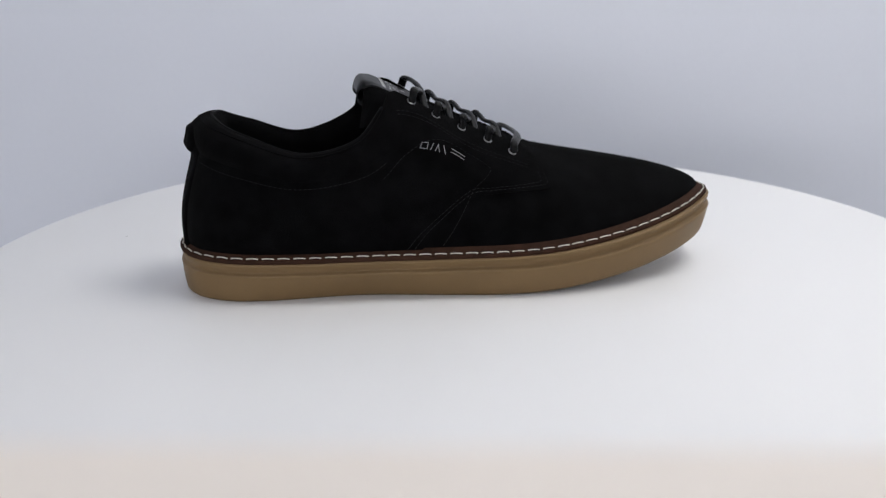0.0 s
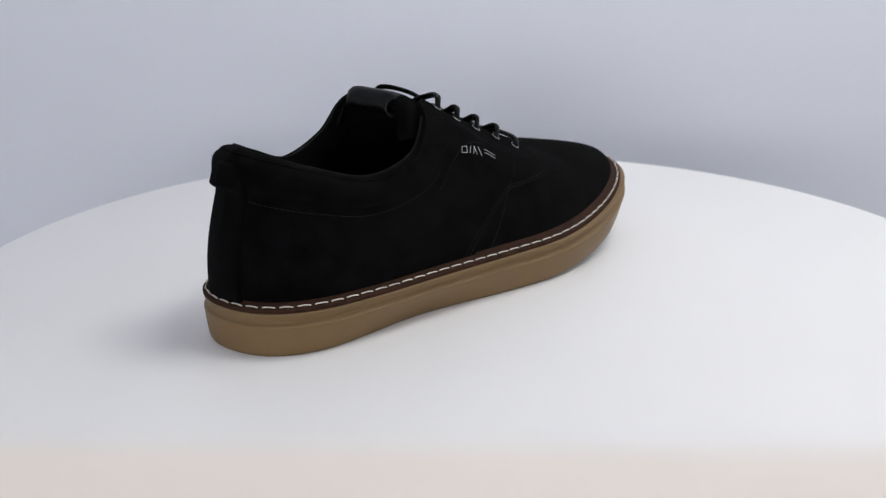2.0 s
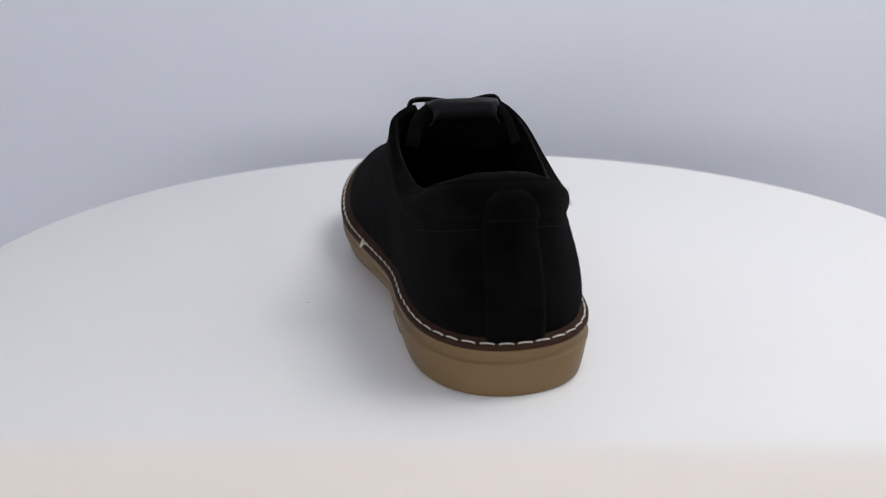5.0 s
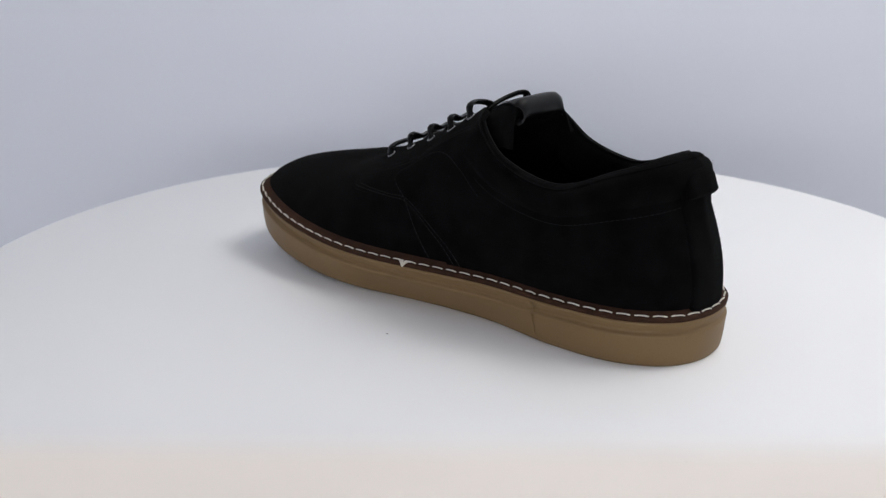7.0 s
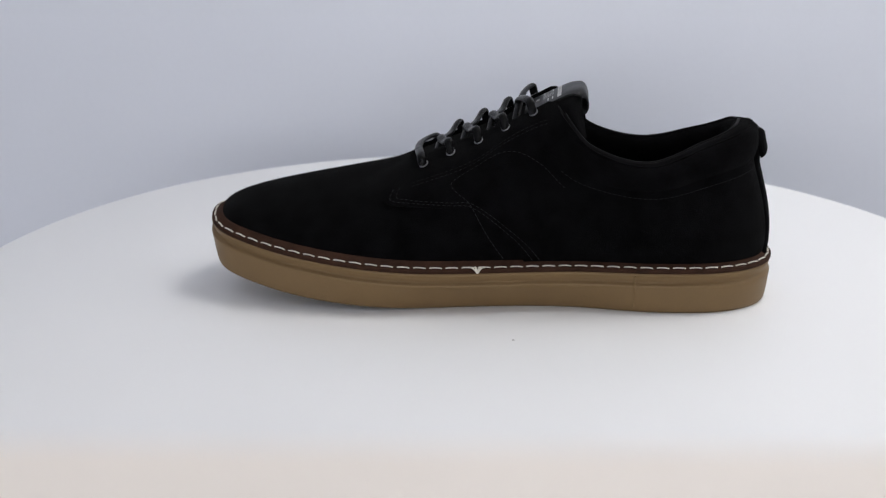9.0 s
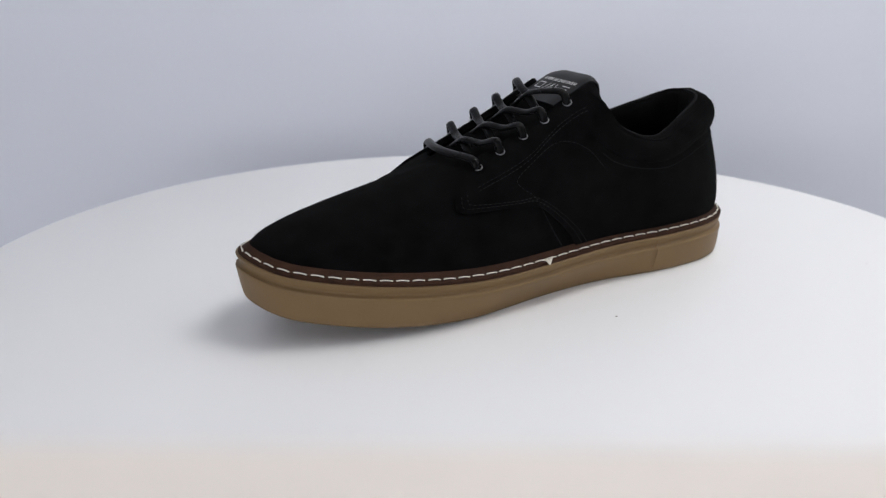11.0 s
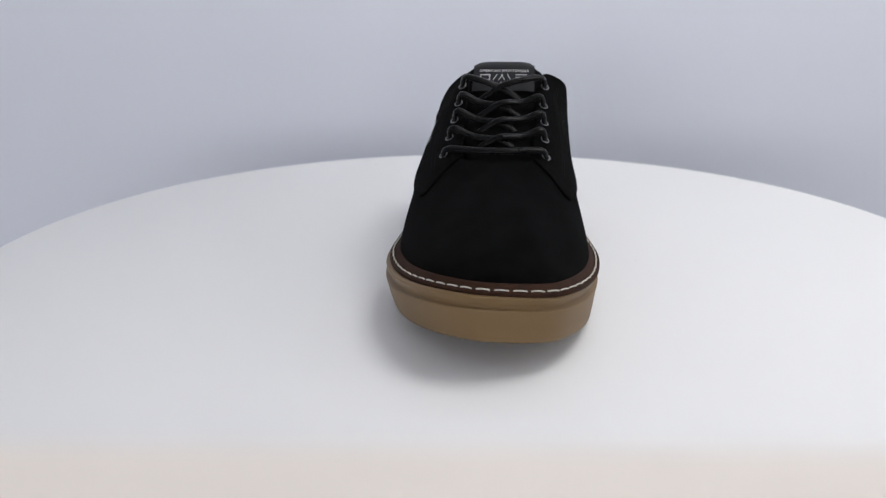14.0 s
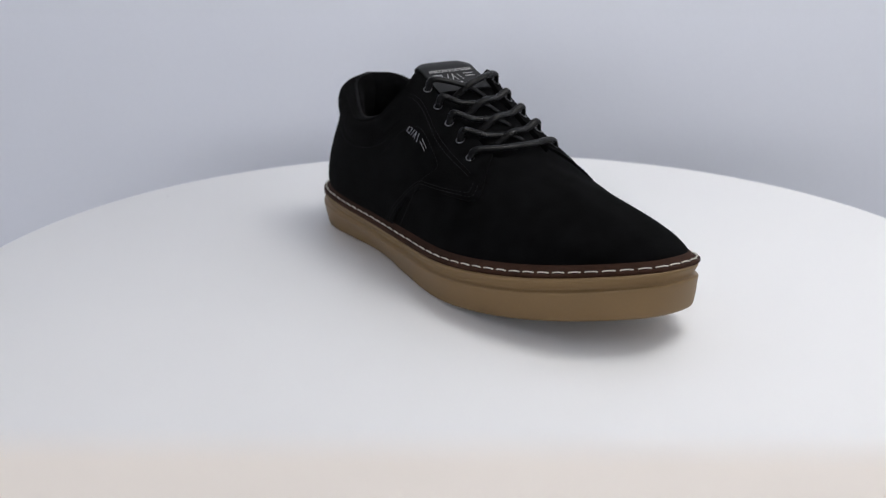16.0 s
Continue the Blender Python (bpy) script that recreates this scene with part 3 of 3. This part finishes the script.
# the maker's mark as plain strokes
LOGO = [(-1.0, 0.0, -0.965, 1.0, 0.0), (-0.965, 0.90, -0.62, 1.0, 0.0), (-0.965, 0.0, -0.62, 0.10, 0.0), (-0.62, 0.0, -0.585, 1.0, 0.0), (-0.46, 0.0, -0.425, 1.0, 0.16), (-0.22, 0.0, -0.185, 1.0, 0.16),
        (0.02, 0.0, 0.055, 1.0, -0.14), (0.28, 0.0, 0.315, 1.0, -0.14), (0.50, 0.92, 0.98, 1.0, 0.0), (0.50, 0.46, 0.98, 0.54, 0.0)]
TONGUE_OB, TAB_OB = tongue()

# eyelets: outer and inner row, from the ankle to the toe
EYE_OUT = [(-34.7, -7.2, 101.4), (-21.9, -8.8, 93.8), (-7.9, -9.8, 86.8), (6.3, -12.5, 80.8), (20.4, -14.4, 75.0)]
EYE_IN = [(-35.4, 39.6, 101.1), (-21.3, 38.9, 93.8), (-7.3, 39.2, 86.2), (7.4, 40.0, 79.7), (21.0, 40.6, 73.2)]


def eyelets_and_laces():
    rows = []
    for k in range(20):
        a = 2 * math.pi * k / 20
        rows.append([((2.2 + 0.34 * math.cos(b)) * math.cos(a) * MM, (2.2 + 0.34 * math.cos(b)) * math.sin(a) * MM, (0.1 + 0.4 * math.sin(b)) * MM) for b in (2 * math.pi * j / 8 for j in range(8))])
    ring_me = mesh_of("eyelet", grid_bm(rows, True, True), M_METAL, 70)
    spots = {}
    for side, pts in ((-1, EYE_OUT), (1, EYE_IN)):
        for k, p in enumerate(pts):
            q, nrm = facing_spot(p, side)
            spots[side, k] = (q, nrm)
            m = nrm.to_track_quat("Z", "Y").to_matrix().to_4x4()
            m.translation = q
            e = piece("eyelet", ring_me, QUARTERS[side], m)
            if side < 0 and k == 0:
                tagged(e, "small dark nickel eyelet ring")
    C = 16.0
    UPN = Vector((0.42, 0, 0.91))
    def strand(points, name="lace"):
        # smooth the way through the given places
        keys = [(i, *p) for i, p in enumerate(points)]
        n = (len(points) - 1) * 7
        path = [Vector(smooth_at(keys, (len(points) - 1) * i / n)) for i in range(n + 1)]
        ups = [UPN + Vector((0, (p.y / MM - C) * 0.018, 0)) for p in path]
        part(name, cord_bm(path, 0.0046, 0.0025, ups, 12), M_LEATHER, SHOE, "flat black waxed leather lace", smooth=70)
    # straight bar through the lowest pair
    q0, n0 = spots[-1, 4]
    q1, n1 = spots[1, 4]
    mid = (q0 + q1) / 2 + UPN * 0.0048
    strand([q0 - n0 * 0.003, q0 + n0 * 0.0012 + Vector((0.0005, 0.0006, 0)), q0 + n0 * 0.0032 + Vector((0.001, 0.005, 0.0015)), mid + Vector((0.004, -0.008, 0)), mid + Vector((0.004, 0.008, 0)), q1 + n1 * 0.0032 + Vector((0.001, -0.005, 0.0015)), q1 + n1 * 0.0012 + Vector((0.0005, -0.0006, 0)), q1 - n1 * 0.003])
    # crossed strands; each dives under the facing at the next pair below
    for k in range(4):
        for side in (1, -1):
            q, nrm = spots[side, k]
            far, fn = spots[-side, k + 1]
            inw = Vector((0, -side, 0))
            high = 0.0021 if side > 0 else 0.0
            cross = Vector(((q.x + far.x) / 2 - 0.001, C * MM, (q.z + far.z) / 2)) + UPN * (0.0046 + high)
            pts = [q - nrm * 0.003, q + nrm * 0.0012 + inw * 0.0006, q + nrm * 0.0050 + inw * 0.0042 + Vector((0, 0, 0.0016)), (q + cross) / 2 + UPN * (0.0044 if k == 0 else 0.0016), cross, cross * 0.66 + far * 0.34 - UPN * 0.0022, cross * 0.38 + far * 0.62 - UPN * 0.0048]
            strand(pts)


eyelets_and_laces()


def side_emblem():
    """Small silver strokes on the outer quarter."""
    corners = [facing_place(p, -1) for p in ((-30.8, -21.0, 83.2), (-7.6, -22.6, 73.8), (-32.0, -23.0, 79.8), (-9.2, -24.8, 70.2))]
    def spot(x, y, out):
        f = (x + 1) / 2
        t, w = [(corners[0][i] * (1 - f) + corners[1][i] * f) * y + (corners[2][i] * (1 - f) + corners[3][i] * f) * (1 - y) for i in (0, 1)]
        return upper_at(t, -1, w, out)
    for x0, y0, x1, y1, sl in LOGO:
        y0, y1 = 0.12 + 0.76 * y0, 0.12 + 0.76 * y1
        rows = []
        for out in (1.64, 1.0):
            rows.append([[spot(x0 + (x1 - x0) * i / 4 + sl * yy, yy, out) for yy in (y0, y1)] for i in range(5)])
        part("emblem", slab_bm(*rows), M_SILVER, QUARTERS[-1], "small silver foil mark", smooth=0)


side_emblem()


def nap():
    """Short loose fibres of the suede, many and too small to count."""
    rnd = random.Random(11)
    verts, faces = [], []
    for i in range(15000):
        t = rnd.randrange(2, 398) / 400
        w = rnd.uniform(0.02, 1.0)
        side = rnd.choice((-1, 1))
        on_quarter = t < quarter_edge(w)
        out = 1.5 if on_quarter else 0.0
        if t < 0.42 and w > 0.80:
            out = 1.2 + 4.0 * max(0.0, 1.0 - max(0.0, (t - 0.20) / 0.275) ** 1.2)
            if w > 0.95:
                continue
        if not on_quarter and t < 0.62:
            continue
        p = Vector(upper_at(t, side, w, out - 0.15))
        n = (Vector(upper_at(t, side, w, out + 1.0)) - p).normalized()
        d = (n * 0.55 + Vector((rnd.gauss(0, 0.5), rnd.gauss(0, 0.5), rnd.gauss(-0.1, 0.5)))).normalized()
        p = p + Vector((rnd.gauss(0, 0.0003), rnd.gauss(0, 0.0002), rnd.gauss(0, 0.0003)))
        long = rnd.uniform(0.0004, 0.0010) if rnd.random() > 0.004 else rnd.uniform(0.0015, 0.0028)
        s1 = d.cross(Vector((rnd.random(), rnd.random(), rnd.random()))).normalized() * 0.00006
        k = len(verts)
        verts += [p - s1, p + s1, p + d * long]
        faces.append((k, k + 1, k + 2))
    me = bpy.data.meshes.new("nap")
    me.from_pydata(verts, [], faces)
    me.materials.append(M_SUEDE)
    ob = new("nap", me)
    ob.parent = SHOE
    tagged(ob, "fine loose fibres of the black suede", kind="stuff")


nap()


# ---------------------------------------------------------------- what moves
def motions():
    rate, first = 18.348, 10.0
    rows = [i * 0.5 for i in range(33)]
    walk(TABLE, [(t, pose(0, 0, 0, 0, 0, rate * t)) for t in rows])
    walk(SHOE, [(t, pose(0, 0, 0, 0, 0, first + rate * t)) for t in rows])


motions()
